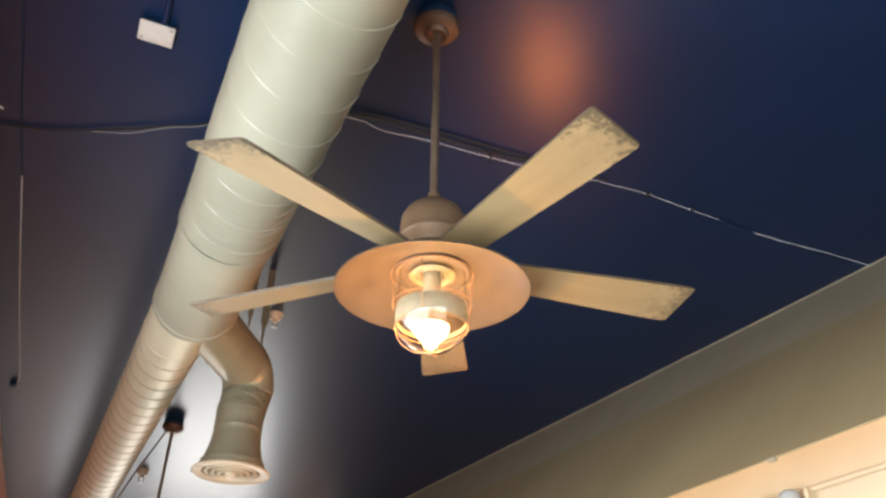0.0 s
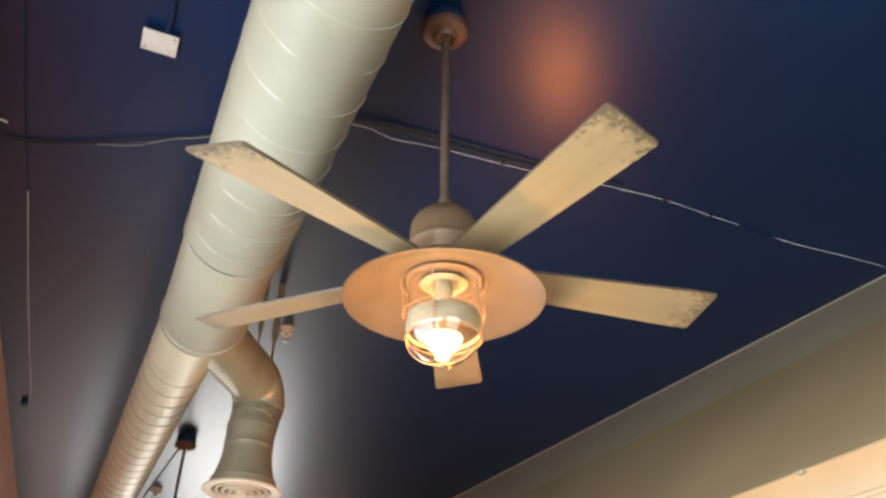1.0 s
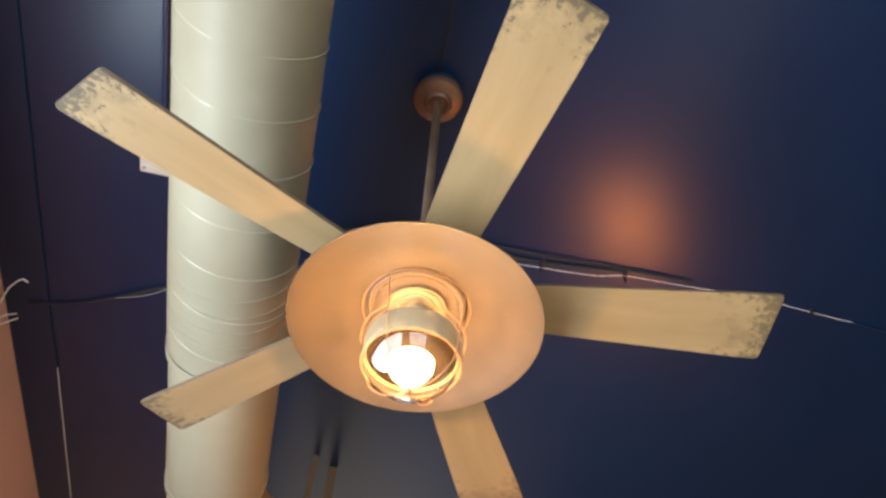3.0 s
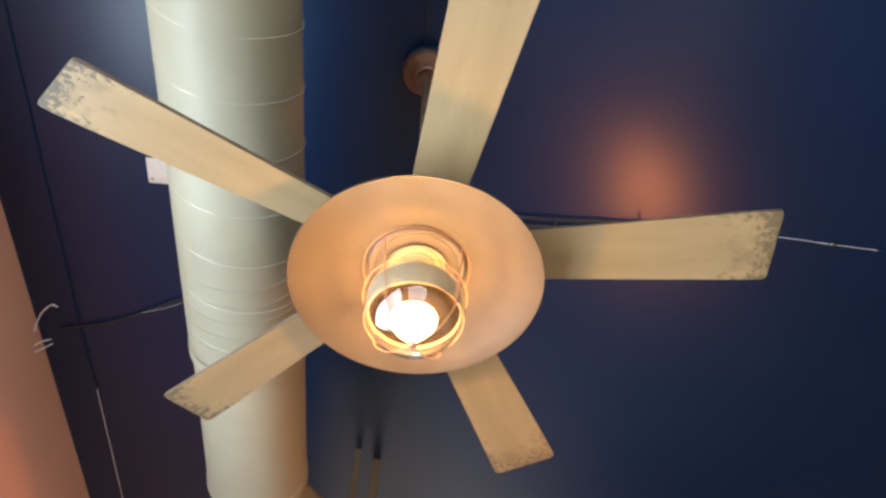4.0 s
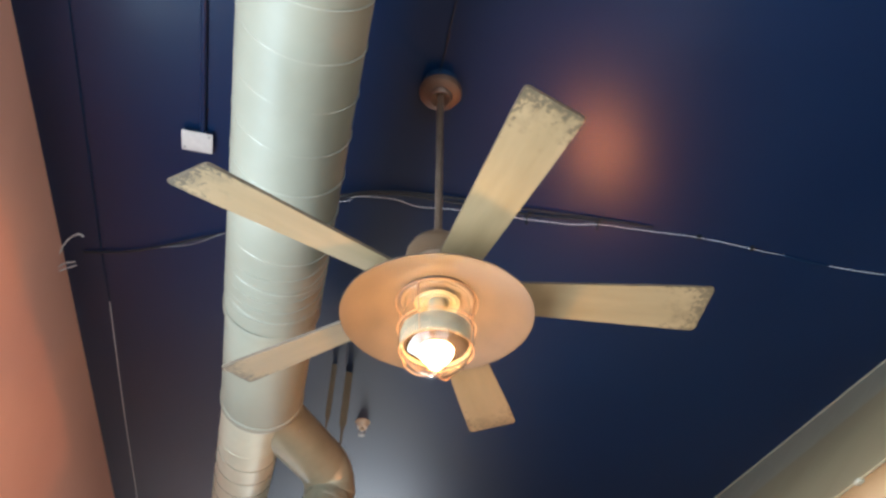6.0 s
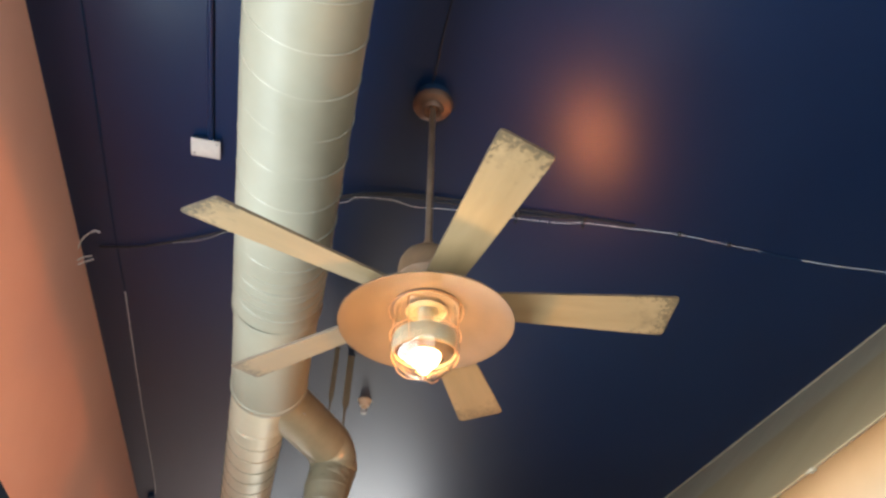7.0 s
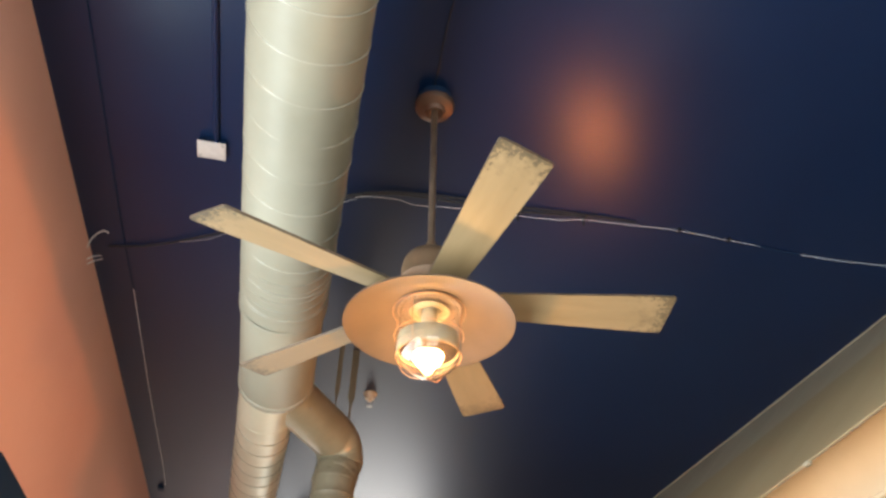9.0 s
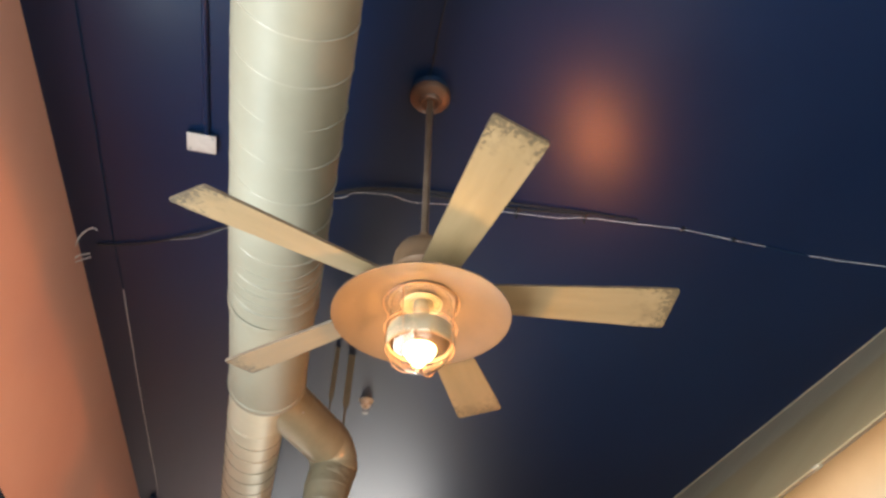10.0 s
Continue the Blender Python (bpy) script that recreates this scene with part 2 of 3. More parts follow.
def tube_bm(points, radius, segments=10, bm=None, closed=False, caps=True):
    """A round bar along points; radius may be a list."""
    bm = bm or bmesh.new()
    pts = [Vector(p) for p in points]
    n = len(pts)
    up = None
    rings = []
    for i, p in enumerate(pts):
        a = pts[(i - 1) % n] if (closed or i > 0) else p
        b = pts[(i + 1) % n] if (closed or i < n - 1) else p
        d = (b - a).normalized()
        if up is None:
            up = d.orthogonal().normalized()
        up = (up - d * up.dot(d)).normalized()
        side = d.cross(up)
        r = radius[i] if isinstance(radius, (list, tuple)) else radius
        rings.append([bm.verts.new(p + (up * math.cos(2 * math.pi * k / segments) + side * math.sin(2 * math.pi * k / segments)) * r) for k in range(segments)])
    for a, b in list(zip(rings, rings[1:])) + ([(rings[-1], rings[0])] if closed else []):
        for k in range(segments):
            j = (k + 1) % segments
            bm.faces.new((a[k], a[j], b[j], b[k]))
    if caps and not closed:
        bm.faces.new(rings[0][::-1])
        bm.faces.new(rings[-1])
    return bm


def smooth_path(points, steps=8):
    """A soft curve through points."""
    pts = [Vector(p) for p in points]
    out = []
    for i in range(len(pts) - 1):
        p0, p1, p2, p3 = pts[max(i - 1, 0)], pts[i], pts[i + 1], pts[min(i + 2, len(pts) - 1)]
        for k in range(steps):
            s = k / steps
            out.append(0.5 * (2 * p1 + (p2 - p0) * s + (2 * p0 - 5 * p1 + 4 * p2 - p3) * s * s + (3 * p1 - p0 - 3 * p2 + p3) * s ** 3))
    return out + [pts[-1]]


def prism_bm(outline, z0, z1, bm=None):
    bm = bm or bmesh.new()
    lo = [bm.verts.new((x, y, z0)) for x, y in outline]
    hi = [bm.verts.new((x, y, z1)) for x, y in outline]
    bm.faces.new(lo[::-1])
    bm.faces.new(hi)
    for k in range(len(outline)):
        j = (k + 1) % len(outline)
        bm.faces.new((lo[k], lo[j], hi[j], hi[k]))
    return bm


def structure(name, bm, mat, label, category):
    return tagged(mesh_object(name, bm, mat, False), label, category, kind="structure")


# ---------------------------------------------------------------- the room
# floor is out of view, toned light to bounce daylight to the ceiling
structure("floor", box_bm(-1.62, 3.0, BACK_Y - 0.2, END_Y + 0.2, -0.1, 0.0), FLOOR, "unseen light brown wooden floor that bounces daylight up", "floor")
structure("ceiling", box_bm(-1.62, 3.0, BACK_Y - 0.2, END_Y + 0.2, CEIL, CEIL + 0.15), CEILING, "glossy navy blue painted ceiling", "ceiling")
y0, y1, z0, z1 = SIDE_WIN
bm = box_bm(WALL_X - 0.2, WALL_X, BACK_Y, y0, 0.0, CEIL - 0.002)
box_bm(WALL_X - 0.2, WALL_X, y1, END_Y, 0.0, CEIL - 0.002, bm=bm)
box_bm(WALL_X - 0.2, WALL_X, y0, y1, 0.0, z0, bm=bm)
box_bm(WALL_X - 0.2, WALL_X, y0, y1, z1, CEIL - 0.002, bm=bm)
wall_spin = Matrix.Translation((WALL_X, 0, 0)) @ Matrix.Rotation(radians(WALL_TURN), 4, "Z") @ Matrix.Translation((-WALL_X, 0, 0))
bmesh.ops.transform(bm, matrix=wall_spin, verts=bm.verts)
structure("wall_west", bm, RED, "red-orange painted wall with a wide window below", "wall")
edge_x = lambda y: part_x(y)
bar_x = lambda y: 1.56 + 0.002 * y
y0, y1 = BACK_Y, 6.0
structure("wall_east", prism_bm([(bar_x(y0), y0), (bar_x(y1), y1), (bar_x(y1) + 0.2, y1), (bar_x(y0) + 0.2, y0)], 0.0, 3.02), CREAM, "cream painted wall behind the bar", "wall")
structure("wall_return", box_bm(bar_x(y1) + 0.002, 2.8, y1 + 0.002, y1 + 0.15, 0, CEIL - 0.002), CREAM, "cream return wall at the end of the bar", "wall")
structure("wall_far_east", box_bm(2.6, 2.8, y1 + 0.152, END_Y - 0.002, 0, CEIL - 0.002), CREAM, "plain cream wall past the bar", "wall")


def slope_bm(s0, s1, lift, thick, strips=36):
    """A sheet up the slope from its front edge (0) to the ceiling (1)."""
    bm = bmesh.new()
    rings = []
    for y in np.linspace(y0, y1, strips + 1):
        ring = []
        for sv, t in ((s0, 0), (s1, 0), (s1, thick), (s0, thick)):
            x = edge_x(y) + (right_x(y) - edge_x(y)) * sv
            h = EDGE_Z + (CEIL - 0.001 - EDGE_Z) * sv
            ring.append(bm.verts.new((x - 0.7 * lift + 0.7 * t, y, h + 0.7 * lift - 0.7 * t)))
        rings.append(ring)
    for p, q in zip(rings, rings[1:]):
        for k in range(4):
            j = (k + 1) % 4
            bm.faces.new((p[k], p[j], q[j], q[k]))
    bm.faces.new(rings[0])
    bm.faces.new(rings[-1][::-1])
    return bm


EDGE_Z = 2.737
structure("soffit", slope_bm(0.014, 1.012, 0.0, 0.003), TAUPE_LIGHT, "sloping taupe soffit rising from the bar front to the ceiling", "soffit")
structure("trim", slope_bm(0.0, 0.63, 0.007, 0.004), TAUPE, "taupe lower panel of the sloping soffit", "trim")
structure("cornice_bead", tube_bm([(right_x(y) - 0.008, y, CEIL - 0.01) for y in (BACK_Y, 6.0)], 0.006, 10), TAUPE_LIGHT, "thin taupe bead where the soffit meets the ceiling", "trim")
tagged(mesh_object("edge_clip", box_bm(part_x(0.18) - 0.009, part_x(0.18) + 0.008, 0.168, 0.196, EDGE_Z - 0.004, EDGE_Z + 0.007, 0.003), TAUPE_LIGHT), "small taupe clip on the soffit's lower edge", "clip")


def wall_with_opening(name, y0, y1, win, mat, label):
    x0, x1, z0, z1 = win
    bm = box_bm(WALL_X - 0.19, x0, y0, y1, 0, CEIL - 0.002)
    box_bm(x1, 2.8, y0, y1, 0, CEIL - 0.002, bm=bm)
    box_bm(x0, x1, y0, y1, 0, z0, bm=bm)
    box_bm(x0, x1, y0, y1, z1, CEIL - 0.002, bm=bm)
    return structure(name, bm, mat, label, "wall")


wall_with_opening("wall_north", END_Y, END_Y + 0.2, FAR_WIN, CREAM, "cream end wall with a bright window")
# unseen back wall, its opening made for the added fill lamp
wall_with_opening("wall_south", BACK_Y - 0.2, BACK_Y, BACK_OPENING, TAUPE, "unseen taupe back wall with an opening added for fill light")


# ---------------------------------------------------------------- ventilation duct
DX, DZ, DR = -0.4147, 3.3292, 0.1500      # wide run
SX, SZ, SR = -0.4360, 3.3292, 0.1204      # narrow run
JOIN, STEP = 0.600, 1.165                 # start of the fitting, its end


def turned_y(profile, segments=64):
    """Turn (radius, along) pairs about the y axis."""
    bm = lathe_bm(profile, segments)
    bmesh.ops.transform(bm, matrix=Matrix.Rotation(radians(-90), 4, "X"), verts=bm.verts)
    return bm


def helix_bm(radius, y0, y1, pitch, thick, per=48):
    n = int((y1 - y0) / pitch * per)
    pts = []
    for k in range(n + 1):
        a = 2 * math.pi * k / per
        pts.append((radius * math.cos(a), y0 + pitch * k / per, radius * math.sin(a)))
    return tube_bm(pts, thick, 6)


def main_duct():
    root = thing("ventilation_duct", (DX, 0, DZ), "long round spiral-seamed ventilation duct under the ceiling, pale grey-green", "duct")
    # slightly uneven wide tube
    bm = bmesh.new()
    n, seg = 110, 72
    y0, y1 = BACK_Y + 0.01, JOIN
    rings = []
    for i in range(n + 1):
        y = y0 + (y1 - y0) * i / n
        row = []
        for k in range(seg):
            a = 2 * math.pi * k / seg
            d = noise.noise((math.cos(a) * 1.6, y * 2.3, math.sin(a) * 1.6)) * 0.0035
            row.append(bm.verts.new(((DR + d) * math.cos(a), y, (DR + d) * math.sin(a))))
        rings.append(row)
    for a, b in zip(rings, rings[1:]):
        for k in range(seg):
            j = (k + 1) % seg
            bm.faces.new((a[k], a[j], b[j], b[k]))
    part("wide_tube", bm, DUCT, root)
    part("spiral_seam", helix_bm(DR + 0.0005, BACK_Y + 0.05, JOIN - 0.02, 0.136, 0.0017), SEAM_GLINT, root, "thin raised spiral seam")
    part("fitting", turned_y([(DR + 0.002, JOIN - 0.03), (DR + 0.0035, JOIN - 0.026), (DR + 0.0035, JOIN), (DR - 0.004, JOIN + 0.001), (DR - 0.004, JOIN + 0.01), (DR - 0.0035, JOIN + 0.3), (DR - 0.003, STEP - 0.04), (DR - 0.003, STEP - 0.03), (DR + 0.001, STEP - 0.026), (DR + 0.001, STEP - 0.02), (DR + 0.001, STEP), (DR - 0.006, STEP + 0.002), (0.07, STEP + 0.004)]), DUCT, root, "smooth collar fitting")
    for y in (0.30, 0.35, 0.40, 0.45, 0.50):
        part("bead", turned_y([(DR - 0.003, y - 0.003), (DR + 0.0016, y - 0.001), (DR + 0.0016, y + 0.001), (DR - 0.003, y + 0.003)]), DUCT, root)
    off = Vector((SX - DX, 0, SZ - DZ))
    bm = turned_y([(SR, STEP - 0.05), (SR, STEP + 0.01), (SR, 1.3), (SR, 1.415), (SR, 1.42), (SR + 0.0015, 1.422), (SR + 0.0015, 1.428), (SR - 0.001, 1.43), (SR - 0.001, 1.435), (SR - 0.001, 1.45), (SR - 0.001, 4.0), (SR - 0.001, END_Y - 0.01)])
    drift = Matrix.Translation(off) @ Matrix.Translation((0, STEP, 0)) @ Matrix.Rotation(0.035, 4, "Z") @ Matrix.Translation((0, -STEP, 0))
    ob = part("narrow_tube", bm, GALV, root, "shiny galvanised narrow run")
    ob.matrix_local = drift
    ob = part("spiral_seam", helix_bm(SR + 0.0003, 1.45, END_Y - 0.05, 0.117, 0.0012), SEAM, root, "thin raised spiral seam")
    ob.matrix_local = drift
    return root


main_duct()

BX, BY = -0.108, 1.70                      # axis of the drop


ARM_Z = 3.35


def branch_duct():
    root = thing("branch_duct", (BX, BY, 0), "galvanised branch duct with an elbow and a round ceiling diffuser", "duct")
    a = Vector((-0.33, -0.5, ARM_Z))
    r, bend = 0.105, 0.1
    way = -Vector((-0.35, -0.5, 0)).normalized()
    # a straight arm that runs past the drop, then four gores turning down
    tip = way * 0.036 + Vector((0, 0, ARM_Z))
    part("arm", tube_bm([a, tip - way * (bend + 0.004)], r, 48, caps=False), ELBOW, root, "straight dull steel arm")
    corners = [tip + way * (bend * math.sin(q) - bend) + Vector((0, 0, bend * math.cos(q) - bend)) for q in np.linspace(0, math.pi / 2, 5)]
    for k, (p0, p1) in enumerate(zip(corners, corners[1:])):
        over = (p1 - p0) * 0.12
        gore = tube_bm([p0 - over, p0, p1, p1 + over], [r * 0.99, r * 1.008, r * 1.008, r * 0.975], 48, caps=False)
        part("gore", gore, ELBOW, root, "dull steel elbow gore")
    bead = tip - way * (bend + 0.012)
    part("bead", tube_bm([bead, bead + way * 0.006], r + 0.0015, 48, caps=False), ELBOW, root)
    # crumpled taped sleeve leading back from the elbow to the drop
    r = 0.097
    path = [corners[-1] * (1 - f) + Vector((0, 0, 3.15)) * f + Vector((0, 0, 0.02 * (1 - f))) for f in np.linspace(0, 1, 22)]
    bm = tube_bm(path, [0.101 - 0.004 * k / 21 for k in range(22)], 72, caps=False)
    for v in bm.verts:
        out = Vector((v.co.x, v.co.y, 0)).normalized()
        v.co += out * (0.007 * noise.noise((v.co.x * 13 + v.co.z * 16, v.co.y * 13, v.co.z * 34)) + 0.003 * noise.noise(v.co * 60))
    part("sleeve", bm, SLEEVE, root, "crumpled olive taped sleeve")
    part("crimp", lathe_bm([(r, 3.158), (r + 0.002, 3.157), (r + 0.002, 3.152), (r, 3.15)], 48), SLEEVE, root)
    bm = lathe_bm([(r - 0.012, 3.222), (r - 0.006, 3.19), (r - 0.001, 3.166), (r, 3.15), (r - 0.001, 3.12), (r - 0.002, 3.085), (r + 0.0015, 3.078), (r - 0.002, 3.07), (r, 3.05), (r + 0.004, 3.02), (r + 0.012, 2.985), (r + 0.02, 2.955), (r + 0.025, 2.94)], 64)
    for v in bm.verts:
        v.co += Vector((v.co.x, v.co.y, 0)).normalized() * 0.0025 * noise.noise((v.co.x * 16, v.co.y * 16, v.co.z * 12))
    part("drop", bm, SLEEVE, root, "dull olive sleeve flaring to the diffuser")
    r = 0.09
    part("band", lathe_bm([(r + 0.0335, 2.945), (r + 0.0365, 2.943), (r + 0.0365, 2.913), (r + 0.0335, 2.911)], 48), SLEEVE, root)
    dif = part("diffuser", lathe_bm([(0.122, 2.92), (0.15, 2.909), (0.153, 2.902), (0.147, 2.897), (0.115, 2.902), (0.108, 2.917)], 56), CLAY, root, "warm tan round diffuser with concentric rings")
    for r0, zr in ((0.092, 2.9), (0.066, 2.896), (0.04, 2.893)):
        part("ring", lathe_bm([(r0 - 0.008, zr + 0.02), (r0, zr), (r0 + 0.012, zr + 0.004), (r0 + 0.004, zr + 0.022)], 48, closed=True), CLAY, dif)
    part("core", lathe_bm([(0, 2.885), (0.018, 2.888), (0.024, 2.897), (0.0, 2.905)], 32), CLAY, dif)
    part("throat", lathe_bm([(0.0, 2.935), (0.11, 2.935)], 40), BLACK, dif)
    # flat straps from the ceiling, narrowing to a twisted tail on the elbow
    for x, y, w in ((-0.04, -0.08, 0.011), (0.033, -0.03, 0.016)):
        bm = bmesh.new()
        rings = []
        for h, half in ((CEIL, w), (CEIL - 0.1, w), (3.56, w), (3.535, 0.4 * w), (3.5, 0.3 * w), (ARM_Z + 0.09, 0.3 * w)):
            rings.append([bm.verts.new((x + dx * half, y + dy * 0.0012, h)) for dx, dy in ((-1, -1), (1, -1), (1, 1), (-1, 1))])
        for p, q in zip(rings, rings[1:]):
            for k in range(4):
                bm.faces.new((p[k], p[(k + 1) % 4], q[(k + 1) % 4], q[k]))
        bm.faces.new(rings[0])
        bm.faces.new(rings[-1][::-1])
        part("hanger_strap", bm, SLEEVE, root, "thin dark steel hanger strap", smooth=False)
    part("screw", lathe_bm([(0, 0.004), (0.004, 0.003), (0.005, 0)], 10), STEEL, root).matrix_local = pose(-0.15, -0.391, 3.294, 110, 0, 30)
    return root


branch_duct()


# ---------------------------------------------------------------- ceiling fan
ROD_TOP, BLADE_Z = 3.764, 2.9898


def blade_bm():
    """Along +x from the motor, flat in z; lower edge towards +y after the twist."""
    bm = bmesh.new()
    th = 0.0075
    outline = []
    x_in, x_out = 0.10, 0.66
    w_in, w_out, cr = 0.045, 0.0708, 0.010
    top = lambda s: w_in + (w_out - w_in) * s
    n = 10
    for k in range(n + 1):
        s = k / n
        outline.append((x_in + (x_out - 0.012 - x_in) * s, top(s)))
    # slanted, rounded tip
    tip_p, tip_q = Vector((x_out + 0.009, -w_out)), Vector((x_out - 0.009, w_out))
    outline[-1] = (tip_q.x - cr, w_out)
    outline.append((tip_q.x - 0.003, w_out - 0.003))
    outline.append((tip_q.x, w_out - cr))
    outline.append((tip_p.x, -w_out + cr))
    outline.append((tip_p.x - 0.003, -w_out + 0.003))
    outline.append((tip_p.x - cr, -w_out))
    for k in range(n - 1, -1, -1):
        s = k / n
        outline.append((x_in + (x_out - 0.012 - x_in) * s, -top(s)))
    prism_bm(outline, -th / 2, th / 2, bm)
    es = [e for e in bm.edges if abs(e.verts[0].co.z - e.verts[1].co.z) < 1e-6]
    bmesh.ops.bevel(bm, geom=es, offset=0.0018, segments=2, affect="EDGES")
    return bm


def ceiling_fan():
    root = thing("ceiling_fan", (-0.012, -0.002, ROD_TOP), "five-blade ceiling fan with limed wood blades and a lit copper lamp", "ceiling fan")
    root.rotation_euler = (0.012, -0.0248, 0)
    z = lambda h: h - ROD_TOP
    # navy drum stands in for the dark reflection above the cup
    part("dark_drum", lathe_bm([(0.0, z(CEIL)), (0.06, z(CEIL)), (0.0605, z(CEIL - 0.033)), (0.0, z(CEIL - 0.034))], 48), DARK, root, "navy drum above the canopy cup, in place of its dark ceiling reflection")
    part("canopy", lathe_bm([(0.0, z(CEIL - 0.03)), (0.064, z(CEIL - 0.03)), (0.0665, z(CEIL - 0.033)), (0.0665, z(CEIL - 0.043)), (0.062, z(CEIL - 0.052)), (0.05, z(CEIL - 0.058)), (0.037, z(CEIL - 0.061)), (0.034, z(CEIL - 0.07)), (0.029, z(CEIL - 0.074)), (0.018, z(CEIL - 0.064)), (0.0, z(CEIL - 0.062))], 48), COPPER, root, "brown copper canopy cup")
    part("downrod", lathe_bm([(0.0, z(CEIL - 0.05)), (0.0105, z(CEIL - 0.05)), (0.0105, z(3.18)), (0.0, z(3.18))], 24), BRONZE, root, "brown bronze downrod")
    part("collar", lathe_bm([(0.0107, z(3.2)), (0.015, z(3.198)), (0.017, z(3.178)), (0.026, z(3.168)), (0.0, z(3.166))], 32), MOTOR, root)
    part("motor_housing", lathe_bm([(0.0, z(3.172)), (0.026, z(3.17)), (0.05, z(3.158)), (0.07, z(3.14)), (0.08, z(3.12)), (0.083, z(3.1)), (0.083, z(3.07)), (0.086, z(3.066)), (0.086, z(3.058)), (0.083, z(3.054)), (0.082, z(3.03)), (0.078, z(3.022)), (0.062, z(3.018)), (0.06, z(2.972)), (0.0, z(2.972))], 56), MOTOR, root, "domed tan motor housing")
    # each blade sits a little off its even place: degrees about the motor, metres outwards, degrees of pitch and droop
    for k, (turn, out, pitch, droop) in enumerate(((2.64, 0.0233, -15.15, 5.32), (-0.99, -0.0187, -6.88, 0.34), (-1.53, 0.0018, -11.75, 1.6), (-0.99, -0.0149, -11.39, 1.4), (0.87, -0.0093, -14.62, 2.0))):
        bl = part("blade", blade_bm(), BLADE, root, "pale limed wood blade, mouldy at the tip", smooth=True)
        bl.matrix_local = Matrix.Translation((0, 0, z(BLADE_Z))) @ Matrix.Rotation(radians(207.58 + 72 * k + turn), 4, "Z") @ Matrix.Translation((out, 0, 0)) @ Matrix.Rotation(radians(droop), 4, "Y") @ Matrix.Rotation(radians(pitch), 4, "X")
        bl.data.materials.append(BLADE_EDGE)
        for p in bl.data.polygons:
            if abs(p.normal.z) < 0.5:
                p.material_index = 1
        bm = box_bm(0.045, 0.16, -0.018, 0.018, 0.0035, 0.0085, 0.002)
        part("blade_iron", bm, MOTOR, bl)
    shade = part("shade", lathe_bm([(0.075, z(2.978)), (0.11, z(2.974)), (0.16, z(2.957)), (0.21, z(2.934)), (0.231, z(2.921)), (0.2345, z(2.917)), (0.2345, z(2.9145)), (0.231, z(2.9155)), (0.21, z(2.929)), (0.16, z(2.951)), (0.11, z(2.968)), (0.075, z(2.972))], 72, closed=True), SHADE, root, "wide shallow copper lamp shade")
    part("fitter", lathe_bm([(0.0, z(2.974)), (0.082, z(2.974)), (0.092, z(2.97)), (0.092, z(2.963)), (0.088, z(2.961)), (0.084, z(2.964)), (0.05, z(2.966)), (0.0, z(2.967))], 48), SHADE, shade)
    part("reflector", lathe_bm([(0.0, z(2.963)), (0.03, z(2.962)), (0.052, z(2.9605)), (0.056, z(2.957))], 40), BRASS, shade, "brassy disc behind the bulb")
    for r0 in (0.034, 0.046):
        part("disc_ring", lathe_bm([(r0 - 0.0025, z(2.9605)), (r0 - 0.001, z(2.957)), (r0 + 0.001, z(2.957)), (r0 + 0.0025, z(2.9605))], 40), BRASS, shade)
    part("socket", lathe_bm([(0.0, z(2.962)), (0.02, z(2.962)), (0.022, z(2.94)), (0.021, z(2.92)), (0.02, z(2.905)), (0.0, z(2.905))], 28), BRASS, shade)
    jar = part("glass_jar", lathe_bm([(0.08, z(2.962)), (0.082, z(2.93)), (0.0855, z(2.89)), (0.0895, z(2.88)), (0.0895, z(2.84)), (0.0835, z(2.82)), (0.073, z(2.796)), (0.048, z(2.773)), (0.022, z(2.764)), (0.0, z(2.763)),
                                      (0.0, z(2.765)), (0.022, z(2.766)), (0.046, z(2.775)), (0.071, z(2.7975)), (0.0815, z(2.821)), (0.0875, z(2.84)), (0.0875, z(2.879)), (0.0835, z(2.889)), (0.08, z(2.93)), (0.078, z(2.962))], 56, closed=True), GLASS, root, "clear glass jar over the bulb")
    jar.visible_shadow = False
    part("bulb", lathe_bm([(0.0, z(2.908)), (0.018, z(2.906)), (0.022, z(2.893)), (0.04, z(2.886)), (0.074, z(2.88)), (0.084, z(2.874)), (0.0862, z(2.866)), (0.086, z(2.84)), (0.0815, z(2.827)), (0.079, z(2.826)), (0.078, z(2.84)), (0.0, z(2.84))], 56), BULB_GLASS, root, "frosted wide-bodied lamp facing down").visible_shadow = False
    # added dark disc in place of the view into the clear dome
    part("bulb_dark_disc", lathe_bm([(0.0785, z(2.836)), (0.07, z(2.83)), (0.045, z(2.824)), (0.034, z(2.823)), (0.0, z(2.823))], 48), BULB_SHADE_DARK, root, "near-black disc added under the lamp body so it stays dim round the bulb").visible_shadow = False
    lens = part("bulb_lens", lathe_bm([(0.041, z(2.8215)), (0.04, z(2.813)), (0.033, z(2.799)), (0.02, z(2.788)), (0.01, z(2.784)), (0.0, z(2.7835))], 40), BULB, root, "glowing warm bulb face")
    lens.visible_shadow = False
    cage = part("cage", lathe_bm([(0.0, z(2.763)), (0.007, z(2.762)), (0.008, z(2.757)), (0.005, z(2.752)), (0.0, z(2.7515))], 20), WIRE, root, "copper wire lamp cage")
    for r, h, w in ((0.1, 2.957, 0.001), (0.0935, 2.878, 0.0011), (0.0865, 2.818, 0.0013)):
        part("cage_ring", tube_bm([(r * math.cos(a), r * math.sin(a), z(h)) for a in np.linspace(0, 2 * math.pi, 48, endpoint=False)], w, 8, closed=True), WIRE, cage)
